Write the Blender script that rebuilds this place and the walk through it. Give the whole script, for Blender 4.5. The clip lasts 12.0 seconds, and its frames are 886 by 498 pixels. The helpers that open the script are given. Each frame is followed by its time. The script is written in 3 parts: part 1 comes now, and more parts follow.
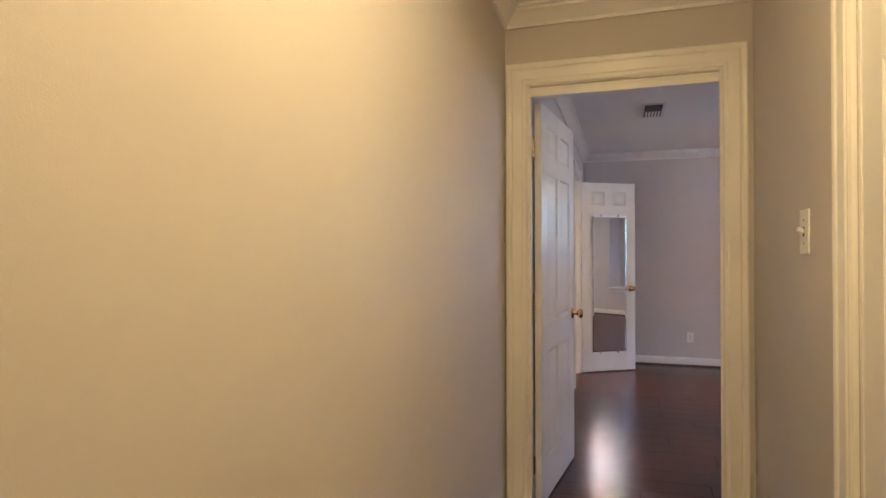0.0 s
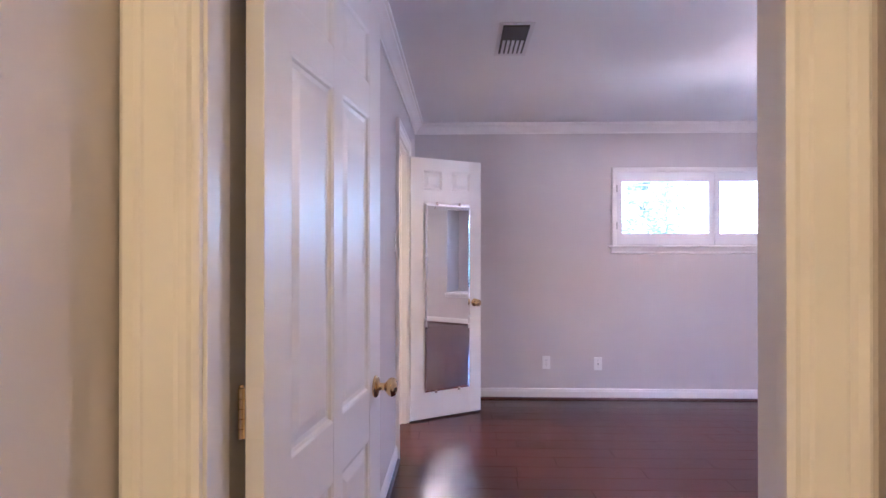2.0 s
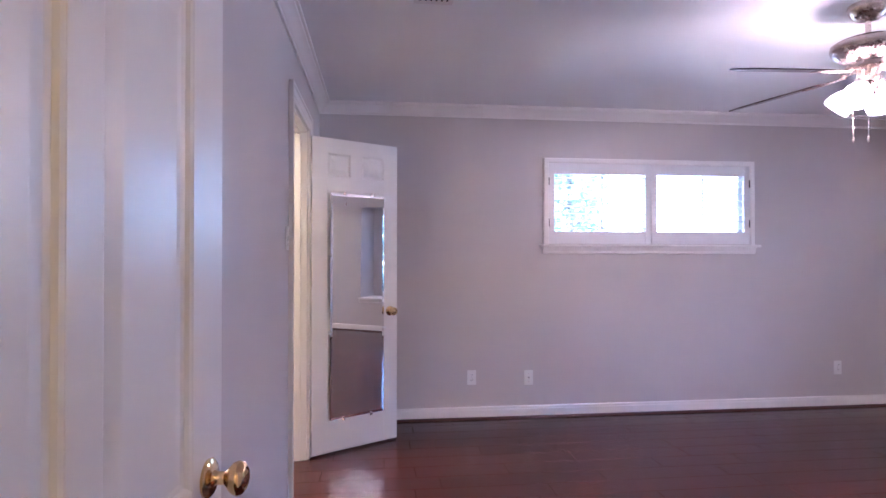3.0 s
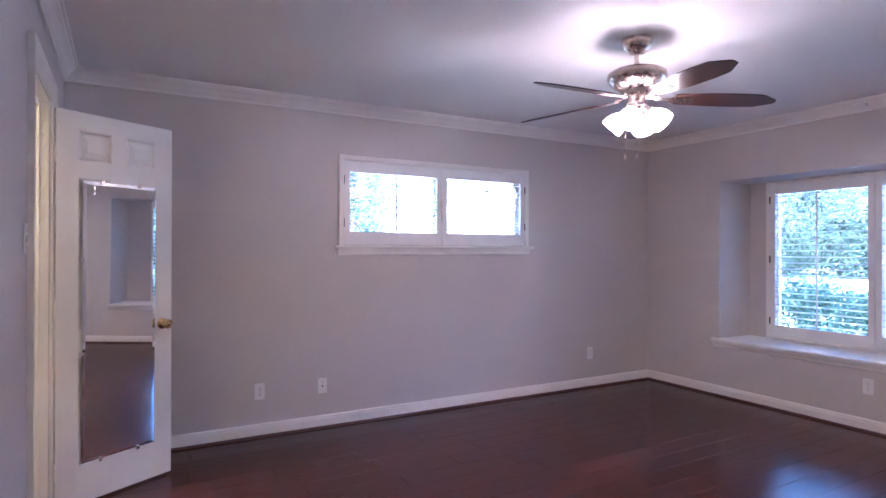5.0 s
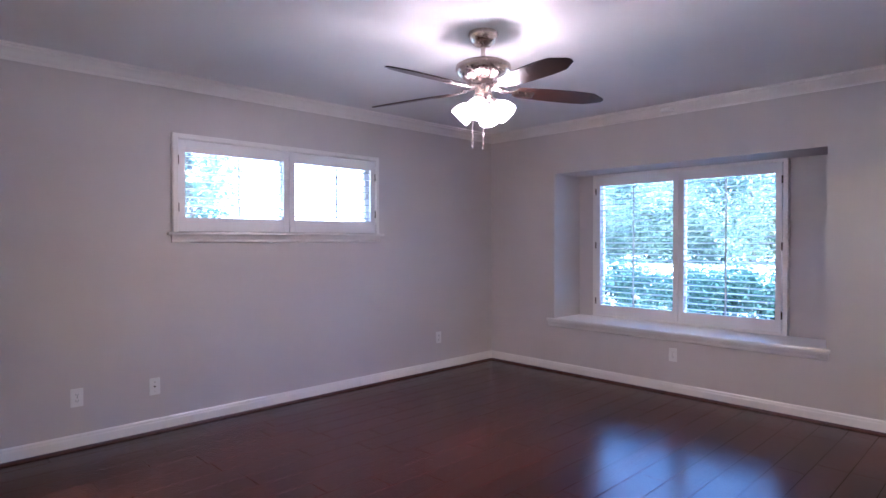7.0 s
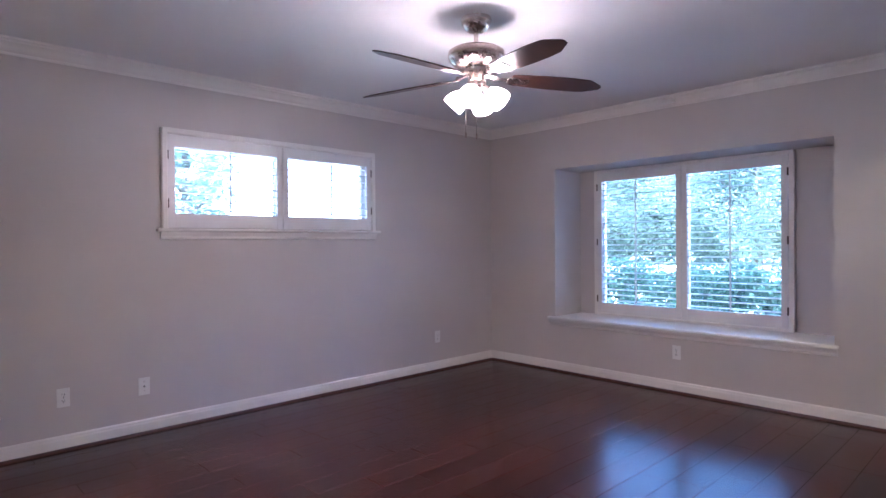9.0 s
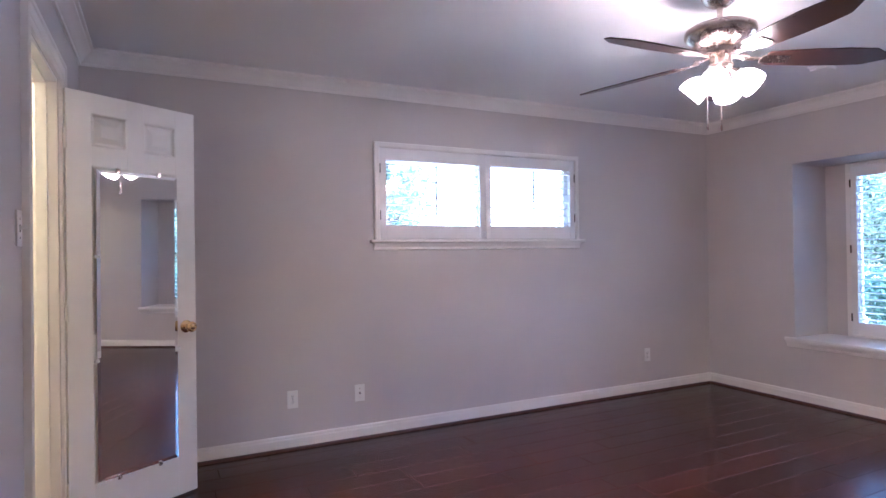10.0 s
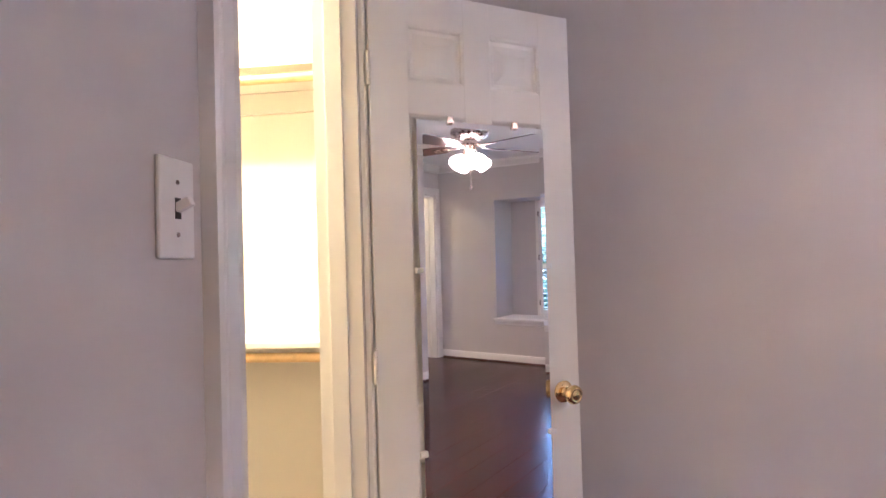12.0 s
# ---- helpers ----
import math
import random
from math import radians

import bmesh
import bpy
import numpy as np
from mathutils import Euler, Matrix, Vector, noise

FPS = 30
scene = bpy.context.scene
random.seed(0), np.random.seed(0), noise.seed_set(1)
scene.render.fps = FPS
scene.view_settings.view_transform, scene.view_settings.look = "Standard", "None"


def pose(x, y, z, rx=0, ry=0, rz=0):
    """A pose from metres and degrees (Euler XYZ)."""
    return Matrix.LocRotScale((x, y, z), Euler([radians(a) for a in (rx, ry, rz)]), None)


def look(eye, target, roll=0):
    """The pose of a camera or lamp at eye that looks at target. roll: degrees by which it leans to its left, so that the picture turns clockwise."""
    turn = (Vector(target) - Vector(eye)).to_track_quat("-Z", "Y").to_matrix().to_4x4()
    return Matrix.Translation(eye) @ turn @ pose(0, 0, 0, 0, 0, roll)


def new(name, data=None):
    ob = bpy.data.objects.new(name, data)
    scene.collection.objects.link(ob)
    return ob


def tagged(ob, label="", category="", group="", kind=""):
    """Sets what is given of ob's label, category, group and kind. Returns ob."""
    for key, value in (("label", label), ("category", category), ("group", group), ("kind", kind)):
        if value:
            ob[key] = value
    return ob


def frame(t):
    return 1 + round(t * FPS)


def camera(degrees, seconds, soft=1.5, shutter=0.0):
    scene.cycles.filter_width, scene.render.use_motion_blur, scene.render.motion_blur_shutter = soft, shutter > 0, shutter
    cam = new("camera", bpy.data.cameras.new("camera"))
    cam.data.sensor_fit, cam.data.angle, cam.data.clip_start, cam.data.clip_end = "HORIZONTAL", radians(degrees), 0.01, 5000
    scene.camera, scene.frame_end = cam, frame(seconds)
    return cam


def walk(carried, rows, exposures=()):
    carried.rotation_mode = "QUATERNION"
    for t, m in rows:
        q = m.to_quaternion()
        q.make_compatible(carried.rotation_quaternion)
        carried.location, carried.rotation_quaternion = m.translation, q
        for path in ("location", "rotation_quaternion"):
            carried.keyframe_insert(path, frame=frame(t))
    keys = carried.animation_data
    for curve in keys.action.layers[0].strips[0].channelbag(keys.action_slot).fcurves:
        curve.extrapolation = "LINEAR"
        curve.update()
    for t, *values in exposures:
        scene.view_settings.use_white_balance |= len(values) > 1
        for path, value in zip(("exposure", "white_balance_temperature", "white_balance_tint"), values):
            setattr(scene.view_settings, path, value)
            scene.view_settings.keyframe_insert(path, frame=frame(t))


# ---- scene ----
cam = camera(75.0, 12.0)
PATH = [
    (0, (0.458, -0.097, 1.28), (-0.14, 1.812, 1.296), -0.1),
    (0.5, (0.439, 0.336, 1.289), (0.045, 2.297, 1.301), -0.0),
    (1, (0.399, 0.81, 1.298), (0.196, 2.8, 1.308), -0.1),
    (1.5, (0.415, 1.368, 1.306), (0.27, 3.363, 1.315), -0.2),
    (2, (0.403, 1.827, 1.314), (0.345, 3.826, 1.322), 0.0),
    (2.5, (0.428, 2.259, 1.294), (0.499, 4.257, 1.305), -0.1),
    (3, (0.434, 2.524, 1.29), (0.662, 4.511, 1.308), 0.0),
    (3.5, (0.397, 2.699, 1.332), (0.917, 4.63, 1.345), 0.2),
    (5.5, (0.308, 2.794, 1.324), (1.371, 4.488, 1.312), 0.1),
    (6, (0.332, 2.815, 1.338), (1.506, 4.434, 1.3), 0.2),
    (6.5, (0.331, 2.791, 1.318), (1.619, 4.321, 1.287), -0.0),
    (7, (0.318, 2.812, 1.307), (1.708, 4.249, 1.277), -0.1),
    (7.5, (0.335, 2.788, 1.302), (1.792, 4.157, 1.271), -0.2),
    (9.5, (0.445, 2.911, 1.238), (1.708, 4.462, 1.24), -0.8),
    (10, (0.399, 3.164, 1.273), (1.282, 4.959, 1.285), -0.8),
    (10.5, (0.412, 3.484, 1.262), (0.898, 5.424, 1.291), -1.2),
    (11, (0.436, 3.939, 1.271), (0.555, 5.935, 1.307), -1.5),
    (11.5, (0.414, 4.37, 1.289), (0.285, 6.366, 1.329), -1.4),
    (12, (0.383, 4.77, 1.298), (0.147, 6.756, 1.343), -1.7),
]
EXPOSURES = [(0.0, 4.1, 4900, 20), (0.8, 4.5, 4700, 23), (1.5, 4.7, 4550, 28), (2.0, 4.64, 4550, 31), (2.5, 4.5, 4550, 33), (3.5, 4.28, 4550, 31), (6.5, 4.0, 4500, 24), (9.5, 3.92, 4550, 22), (10.5, 4.4, 4700, 23), (12.0, 4.5, 5000, 23)]
walk(cam, [(t, look(eye, target, roll)) for t, eye, target, roll in PATH], EXPOSURES)

# ---- exposure, world, sun, lamps ----
world = bpy.data.worlds.new("world")
scene.world = world
world.use_nodes = True
wn = world.node_tree
sky = wn.nodes.new("ShaderNodeTexSky")
sky.sky_type, sky.sun_disc = "NISHITA", False
sky.sun_elevation, sky.sun_rotation = radians(54), radians(200)
wn.links.new(sky.outputs[0], wn.nodes["Background"].inputs[0])
wn.nodes["Background"].inputs[1].default_value = 0.15
sun = new("sun", bpy.data.lights.new("sun", "SUN"))
sun.data.energy, sun.data.angle, sun.data.color = 5.0, radians(0.5), (1.0, 0.94, 0.85)
sun.matrix_world = look((0, 0, 0), (0.2, 0.55, -0.81))
FAN_GLOW, HALL_WATTS, CLOSET_WATTS, BATH_WATTS = 76.0, 1.4, 3.4, 1.2
HALL_WARM, CLOSET_WARM, FAN_WARM = (1.0, 0.65, 0.20), (1.0, 0.74, 0.34), (1.0, 0.70, 0.48)


# ---- materials ----
def material(name, colour, rough=0.5, metal=0.0, vary=0.06, scale=6.0, bump=0.0, bump_scale=200.0, coat=0.0, island=0.0):
    """A principled surface with a coarse and a fine variation of its colour and a fine relief."""
    mat = bpy.data.materials.new(name)
    mat.use_nodes = True
    nt = mat.node_tree
    bs = nt.nodes["Principled BSDF"]
    bs.inputs["Roughness"].default_value, bs.inputs["Metallic"].default_value = rough, metal
    bs.inputs["Coat Weight"].default_value, bs.inputs["Coat Roughness"].default_value = coat, 0.15
    co = nt.nodes.new("ShaderNodeTexCoord")
    geo = nt.nodes.new("ShaderNodeNewGeometry")
    big = nt.nodes.new("ShaderNodeTexNoise")
    big.inputs["Scale"].default_value, big.inputs["Detail"].default_value = scale, 6
    nt.links.new(geo.outputs["Position"], big.inputs["Vector"])
    fine = nt.nodes.new("ShaderNodeTexNoise")
    fine.inputs["Scale"].default_value, fine.inputs["Detail"].default_value = bump_scale, 3
    nt.links.new(geo.outputs["Position"], fine.inputs["Vector"])
    ramp = nt.nodes.new("ShaderNodeValToRGB")
    ramp.color_ramp.elements[0].position, ramp.color_ramp.elements[1].position = 0.3, 0.7
    ramp.color_ramp.elements[0].color = (*[c * (1 - vary) for c in colour], 1)
    ramp.color_ramp.elements[1].color = (*[min(1, c * (1 + vary)) for c in colour], 1)
    nt.links.new(big.outputs["Fac"], ramp.inputs[0])
    out = ramp.outputs[0]
    if island:
        hsv = nt.nodes.new("ShaderNodeHueSaturation")
        rng = nt.nodes.new("ShaderNodeMapRange")
        rng.inputs[3].default_value, rng.inputs[4].default_value = 1 - island, 1 + island
        nt.links.new(geo.outputs["Random Per Island"], rng.inputs[0])
        nt.links.new(rng.outputs[0], hsv.inputs["Value"])
        nt.links.new(out, hsv.inputs["Color"])
        out = hsv.outputs[0]
    nt.links.new(out, bs.inputs["Base Color"])
    rr = nt.nodes.new("ShaderNodeMapRange")
    rr.inputs[3].default_value, rr.inputs[4].default_value = max(0.02, rough - 0.06), min(1, rough + 0.06)
    nt.links.new(big.outputs["Fac"], rr.inputs[0])
    nt.links.new(rr.outputs[0], bs.inputs["Roughness"])
    if bump:
        bp = nt.nodes.new("ShaderNodeBump")
        bp.inputs["Strength"].default_value, bp.inputs["Distance"].default_value = bump, 0.002
        nt.links.new(fine.outputs["Fac"], bp.inputs["Height"])
        nt.links.new(bp.outputs[0], bs.inputs["Normal"])
    return mat


def leafy(name, colour, rough, **k):
    """Leaves that let part of the light through."""
    mat = material(name, colour, rough, **k)
    nt = mat.node_tree
    thin, mix = nt.nodes.new("ShaderNodeBsdfTranslucent"), nt.nodes.new("ShaderNodeMixShader")
    thin.inputs[0].default_value = (*[3.0 * c for c in colour], 1)
    mix.inputs[0].default_value = 0.68
    nt.links.new(nt.nodes["Principled BSDF"].outputs[0], mix.inputs[1])
    nt.links.new(thin.outputs[0], mix.inputs[2])
    nt.links.new(mix.outputs[0], nt.nodes["Material Output"].inputs[0])
    return mat


def wood_floor(name):
    """Dark red-brown hand-scraped boards, grain along x, each board of its own tone."""
    mat = material(name, (0.075, 0.022, 0.014), 0.3)
    nt = mat.node_tree
    bs = nt.nodes["Principled BSDF"]
    info = nt.nodes.new("ShaderNodeObjectInfo")
    geo = nt.nodes.new("ShaderNodeNewGeometry")
    shift = nt.nodes.new("ShaderNodeVectorMath")
    shift.operation = "MULTIPLY_ADD"
    nt.links.new(geo.outputs["Position"], shift.inputs[0])
    shift.inputs[1].default_value = (1.2, 6, 1)
    off = nt.nodes.new("ShaderNodeMath")
    off.operation, off.inputs[1].default_value = "MULTIPLY", 60
    nt.links.new(info.outputs["Random"], off.inputs[0])
    nt.links.new(off.outputs[0], shift.inputs[2])
    grain = nt.nodes.new("ShaderNodeTexNoise")
    grain.inputs["Scale"].default_value, grain.inputs["Detail"].default_value, grain.inputs["Distortion"].default_value = 1.6, 5, 0.4
    nt.links.new(shift.outputs[0], grain.inputs["Vector"])
    ramp = nt.nodes.new("ShaderNodeValToRGB")
    ramp.color_ramp.elements[0].position, ramp.color_ramp.elements[0].color = 0.25, (0.040, 0.0095, 0.0066, 1)
    ramp.color_ramp.elements[1].position, ramp.color_ramp.elements[1].color = 0.8, (0.066, 0.0150, 0.0100, 1)
    nt.links.new(grain.outputs["Fac"], ramp.inputs[0])
    hsv = nt.nodes.new("ShaderNodeHueSaturation")
    rng = nt.nodes.new("ShaderNodeMapRange")
    rng.inputs[3].default_value, rng.inputs[4].default_value = 0.62, 1.45
    nt.links.new(info.outputs["Random"], rng.inputs[0])
    nt.links.new(rng.outputs[0], hsv.inputs["Value"])
    nt.links.new(ramp.outputs[0], hsv.inputs["Color"])
    nt.links.new(hsv.outputs[0], bs.inputs["Base Color"])
    rr = nt.nodes.new("ShaderNodeMapRange")
    rr.inputs[3].default_value, rr.inputs[4].default_value = 0.21, 0.28
    nt.links.new(grain.outputs["Fac"], rr.inputs[0])
    nt.links.new(rr.outputs[0], bs.inputs["Roughness"])
    bp = nt.nodes.new("ShaderNodeBump")
    bp.inputs["Strength"].default_value, bp.inputs["Distance"].default_value = 0.04, 0.001
    nt.links.new(grain.outputs["Fac"], bp.inputs["Height"])
    nt.links.new(bp.outputs[0], bs.inputs["Normal"])
    bs.inputs["Specular IOR Level"].default_value = 0.32
    return mat


def glow(name, colour, strength):
    mat = bpy.data.materials.new(name)
    mat.use_nodes = True
    bs = mat.node_tree.nodes["Principled BSDF"]
    bs.inputs["Base Color"].default_value = (0.9, 0.88, 0.85, 1)
    bs.inputs["Emission Color"].default_value = (*colour, 1)
    bs.inputs["Emission Strength"].default_value = strength
    return mat


def pane_glass(name):
    mat = bpy.data.materials.new(name)
    mat.use_nodes = True
    nt = mat.node_tree
    nt.nodes.remove(nt.nodes["Principled BSDF"])
    tr, gl, mix, fr = (nt.nodes.new("ShaderNode" + k) for k in ("BsdfTransparent", "BsdfGlossy", "MixShader", "Fresnel"))
    tr.inputs[0].default_value = (0.93, 0.97, 0.97, 1)
    gl.inputs["Roughness"].default_value = 0.02
    nt.links.new(fr.outputs[0], mix.inputs[0])
    nt.links.new(tr.outputs[0], mix.inputs[1])
    nt.links.new(gl.outputs[0], mix.inputs[2])
    nt.links.new(mix.outputs[0], nt.nodes["Material Output"].inputs[0])
    return mat


WALL = material("greige_wall_paint", (0.60, 0.555, 0.53), 0.55, vary=0.025, scale=1.3, bump=0.12, bump_scale=320)
CEIL = material("white_ceiling_paint", (0.84, 0.83, 0.82), 0.8, vary=0.02, scale=1.5, bump=0.2, bump_scale=220)
TRIM = material("white_trim_paint", (0.83, 0.80, 0.76), 0.32, vary=0.025, scale=4, bump=0.04, bump_scale=90)
DOORP = material("white_door_paint", (0.80, 0.775, 0.74), 0.35, vary=0.03, scale=3, bump=0.06, bump_scale=110)
SHUT = material("white_shutter_paint", (0.82, 0.80, 0.79), 0.35, vary=0.02, scale=5, bump=0.03)
CREAM = material("cream_closet_paint", (0.78, 0.74, 0.64), 0.6, vary=0.02, scale=2, bump=0.1, bump_scale=300)
PLASTIC = material("white_plastic", (0.83, 0.82, 0.79), 0.3, vary=0.02, scale=20)
SLOT = material("dark_slot", (0.03, 0.028, 0.025), 0.6, vary=0.1)
BRASS = material("polished_brass", (0.72, 0.52, 0.25), 0.16, 1.0, vary=0.08, scale=40, bump=0.03)
NICKEL = material("brushed_nickel", (0.58, 0.50, 0.45), 0.26, 1.0, vary=0.02, scale=60)
BRONZE = material("dark_hinge_metal", (0.07, 0.055, 0.045), 0.4, 0.8, vary=0.2, scale=60)
BLADE = material("walnut_fan_blade", (0.045, 0.018, 0.013), 0.3, vary=0.3, scale=14, bump=0.05)
SHOE = material("dark_stained_moulding", (0.05, 0.016, 0.012), 0.35, vary=0.3, scale=20, bump=0.05)
ROD = material("varnished_pine_rod", (0.62, 0.42, 0.18), 0.35, vary=0.15, scale=25, bump=0.04)
SUBFLOOR = material("dark_subfloor", (0.012, 0.008, 0.007), 0.8, vary=0.2)
METALVENT = material("grey_enamelled_steel", (0.72, 0.70, 0.69), 0.4, vary=0.05)
FLOORWOOD = wood_floor("cherry_stained_boards")
GLASS = pane_glass("window_glass")
BULB = glow("lit_bulb", FAN_WARM, FAN_GLOW)
SHADE = glow("frosted_lamp_glass", FAN_WARM, 1.5)
nt = SHADE.node_tree
thin, mix = nt.nodes.new("ShaderNodeBsdfTransparent"), nt.nodes.new("ShaderNodeMixShader")
mix.inputs[0].default_value = 0.42
nt.links.new(nt.nodes["Principled BSDF"].outputs[0], mix.inputs[1])
nt.links.new(thin.outputs[0], mix.inputs[2])
nt.links.new(mix.outputs[0], nt.nodes["Material Output"].inputs[0])
MIRROR = material("mirror_silver", (0.93, 0.94, 0.94), 0.0, 1.0, vary=0.0)
for link in list(MIRROR.node_tree.nodes["Principled BSDF"].inputs["Roughness"].links):
    MIRROR.node_tree.links.remove(link)
MIRROR.node_tree.nodes["Principled BSDF"].inputs["Roughness"].default_value = 0.01
CLEAR = material("clear_plastic_clip", (0.85, 0.86, 0.86), 0.15, vary=0.02)
LAWN = material("pale_dry_lawn", (0.50, 0.50, 0.40), 0.9, vary=0.25, scale=0.6, bump=0.5, bump_scale=30)
DRIVE = material("pale_concrete", (0.62, 0.60, 0.56), 0.85, vary=0.1, scale=0.8, bump=0.2, bump_scale=60)
LEAF = leafy("leaf_green", (0.10, 0.125, 0.095), 0.9, vary=0.25, scale=3, island=0.5)
HEDGE = leafy("hedge_leaf", (0.032, 0.058, 0.042), 0.8, vary=0.25, scale=6, island=0.6)
BARK = material("rough_bark", (0.13, 0.10, 0.075), 0.9, vary=0.35, scale=9, bump=0.8, bump_scale=30)
BRICKW = material("pale_exterior_wall", (0.62, 0.58, 0.53), 0.85, vary=0.08, scale=5, bump=0.3, bump_scale=40)


# ---- mesh helpers ----
def add_box(bm, x0, y0, z0, x1, y1, z1, bevel=0.0, m=None):
    """A box between two corners, its edges rounded by bevel, in the pose m."""
    r = bmesh.ops.create_cube(bm, size=1)
    vs = r["verts"]
    bmesh.ops.transform(bm, matrix=Matrix.Translation(((x0 + x1) / 2, (y0 + y1) / 2, (z0 + z1) / 2)) @ Matrix.Diagonal((abs(x1 - x0), abs(y1 - y0), abs(z1 - z0), 1)), verts=vs)
    if bevel:
        es = list({e for v in vs for e in v.link_edges})
        vs = list({v for f in bmesh.ops.bevel(bm, geom=es, offset=bevel, segments=2, affect="EDGES", profile=0.5)["faces"] for v in f.verts})
    if m is not None:
        bmesh.ops.transform(bm, matrix=m, verts=vs)
    return vs


def box(*a, **k):
    bm = bmesh.new()
    add_box(bm, *a, **k)
    return bm


def add_lathe(bm, profile, n=24, m=None):
    """A turned body round z from (radius, height) pairs."""
    rings = []
    for r, z in profile:
        rings.append([bm.verts.new((r * math.cos(2 * math.pi * i / n), r * math.sin(2 * math.pi * i / n), z)) for i in range(n)] if r > 1e-5 else [bm.verts.new((0, 0, z))])
    for a, b in zip(rings, rings[1:]):
        for i in range(n):
            j = (i + 1) % n
            q = [a[i % len(a)], a[j % len(a)], b[j % len(b)], b[i % len(b)]]
            q = list(dict.fromkeys(q))
            if len(q) > 2:
                bm.faces.new(q)
    if m is not None:
        bmesh.ops.transform(bm, matrix=m, verts=[v for r in rings for v in r])


def lathe(profile, n=24, m=None):
    bm = bmesh.new()
    add_lathe(bm, profile, n, m)
    return bm


def sweep(path, profile, place, closed=False, flip=1):
    """A moulding: profile (side, height) carried along a path of (u, v) with mitred corners; place maps (u, v, w) to the world."""
    bm = bmesh.new()
    n = len(path)
    rings = []
    for i, p in enumerate(path):
        p = Vector(p)
        dirs = []
        if closed or i > 0:
            dirs.append((p - Vector(path[i - 1])).normalized())
        if closed or i < n - 1:
            dirs.append((Vector(path[(i + 1) % n]) - p).normalized())
        ns = [Vector((d.y, -d.x)) * flip for d in dirs]
        if len(ns) == 2:
            mt = (ns[0] + ns[1]).normalized()
            mt = mt / mt.dot(ns[0])
        else:
            mt = ns[0]
        rings.append([bm.verts.new(place(p.x + mt.x * a, p.y + mt.y * a, h)) for a, h in profile])
    k = len(profile)
    for i in range(n if closed else n - 1):
        a, b = rings[i], rings[(i + 1) % n]
        for j in range(k):
            bm.faces.new((a[j], a[(j + 1) % k], b[(j + 1) % k], b[j]))
    if not closed:
        bm.faces.new(rings[0])
        bm.faces.new(rings[-1][::-1])
    return bm


def part(name, bm, mat, parent=None, label="", smooth=False, m=None):
    """Links a bmesh as one mesh object, under parent if there is one."""
    bmesh.ops.recalc_face_normals(bm, faces=bm.faces)
    me = bpy.data.meshes.new(name)
    bm.to_mesh(me)
    bm.free()
    me.materials.append(mat)
    if smooth:
        me.polygons.foreach_set("use_smooth", [True] * len(me.polygons))
        me.set_sharp_from_angle(angle=radians(38))
    ob = new(name, me)
    if parent is not None:
        ob.parent = parent
    if m is not None:
        ob.matrix_basis = m
    if label:
        tagged(ob, label)
    return ob


def thing(name, m, label, category, group="", kind=""):
    ob = new(name)
    ob.empty_display_size = 0.1
    ob.matrix_basis = m
    return tagged(ob, label, category, group, kind)


def structure(name, bm, mat, label, category, smooth=False):
    return tagged(part(name, bm, mat, smooth=smooth), label, category, kind="structure")


def wall_with_hole(axis, a0, a1, lo, hi, z1, holes, z0=-0.02):
    """A wall of thickness a0..a1 across its axis, from lo to hi along it, with holes (lo, hi, bottom, top)."""
    bm = bmesh.new()

    def piece(l, h, b, t):
        if h - l > 1e-4 and t - b > 1e-4:
            add_box(bm, *((a0, l, b, a1, h, t) if axis == "x" else (l, a0, b, h, a1, t)))
    at = lo
    for l, h, b, t in sorted(holes):
        piece(at, l, z0, z1)
        piece(l, h, z0, b)
        piece(l, h, t, z1)
        at = h
    piece(at, hi, z0, z1)
    return bm


# ---- the plan ----
RX, RY0, RY1, H = 5.11, 2.81, 7.0, 2.45       # bedroom: x 0..RX, y RY0..RY1
HX0, HX1, HY0, HY1 = -0.088, 0.99, -1.6, 2.655  # hallway
DX0, DX1, DTOP = -0.006, 0.915, 2.07            # doorway between them
CY0, CY1 = 5.535, 6.235                        # closet doorway in the west wall
SX, SY = 3.95, 3.05                              # step of the south wall
BX0, BX1 = 4.24, 5.00                          # bathroom doorway in the south wall
WX0, WX1, WZ0, WZ1 = 1.79, 3.51, 1.38, 2.02    # high window in the north wall
BY0, BY1, BZ0, BZ1, BD = 3.86, 6.17, 0.50, 1.965, 5.56  # window bay in the east wall
RDY0, RDY1 = 0.74, 1.505                       # door in the hallway's east wall

structure("wall_north", wall_with_hole("y", RY1, RY1 + 0.14, -1.6, RX + 0.12, H + 0.1, [(WX0, WX1, WZ0, WZ1)]), WALL, "greige painted wall with a high shuttered window", "wall")
structure("wall_east", wall_with_hole("x", RX, RX + 0.12, RY0 - 0.12, RY1, H + 0.1, [(BY0, BY1, BZ0, BZ1)]), WALL, "greige painted wall opening into a window bay", "wall")
structure("wall_west", wall_with_hole("x", -0.12, 0, HY1 + 0.12, RY1, H + 0.1, [(CY0, CY1, -0.02, DTOP)]), WALL, "greige painted wall with the closet doorway", "wall")
structure("wall_south", wall_with_hole("y", HY1, RY0, -0.2, SX + 0.12, H + 0.1, [(DX0, DX1, -0.02, DTOP)]), WALL, "greige painted wall with the hallway doorway", "wall")
structure("wall_south_step", wall_with_hole("y", SY - 0.155, SY, SX, RX, H + 0.1, [(BX0, BX1, -0.02, DTOP)]), WALL, "greige painted wall with a second doorway", "wall")
structure("wall_south_return", box(SX, RY0, -0.02, SX + 0.12, SY - 0.155, H + 0.1), WALL, "short greige painted wall return", "wall")
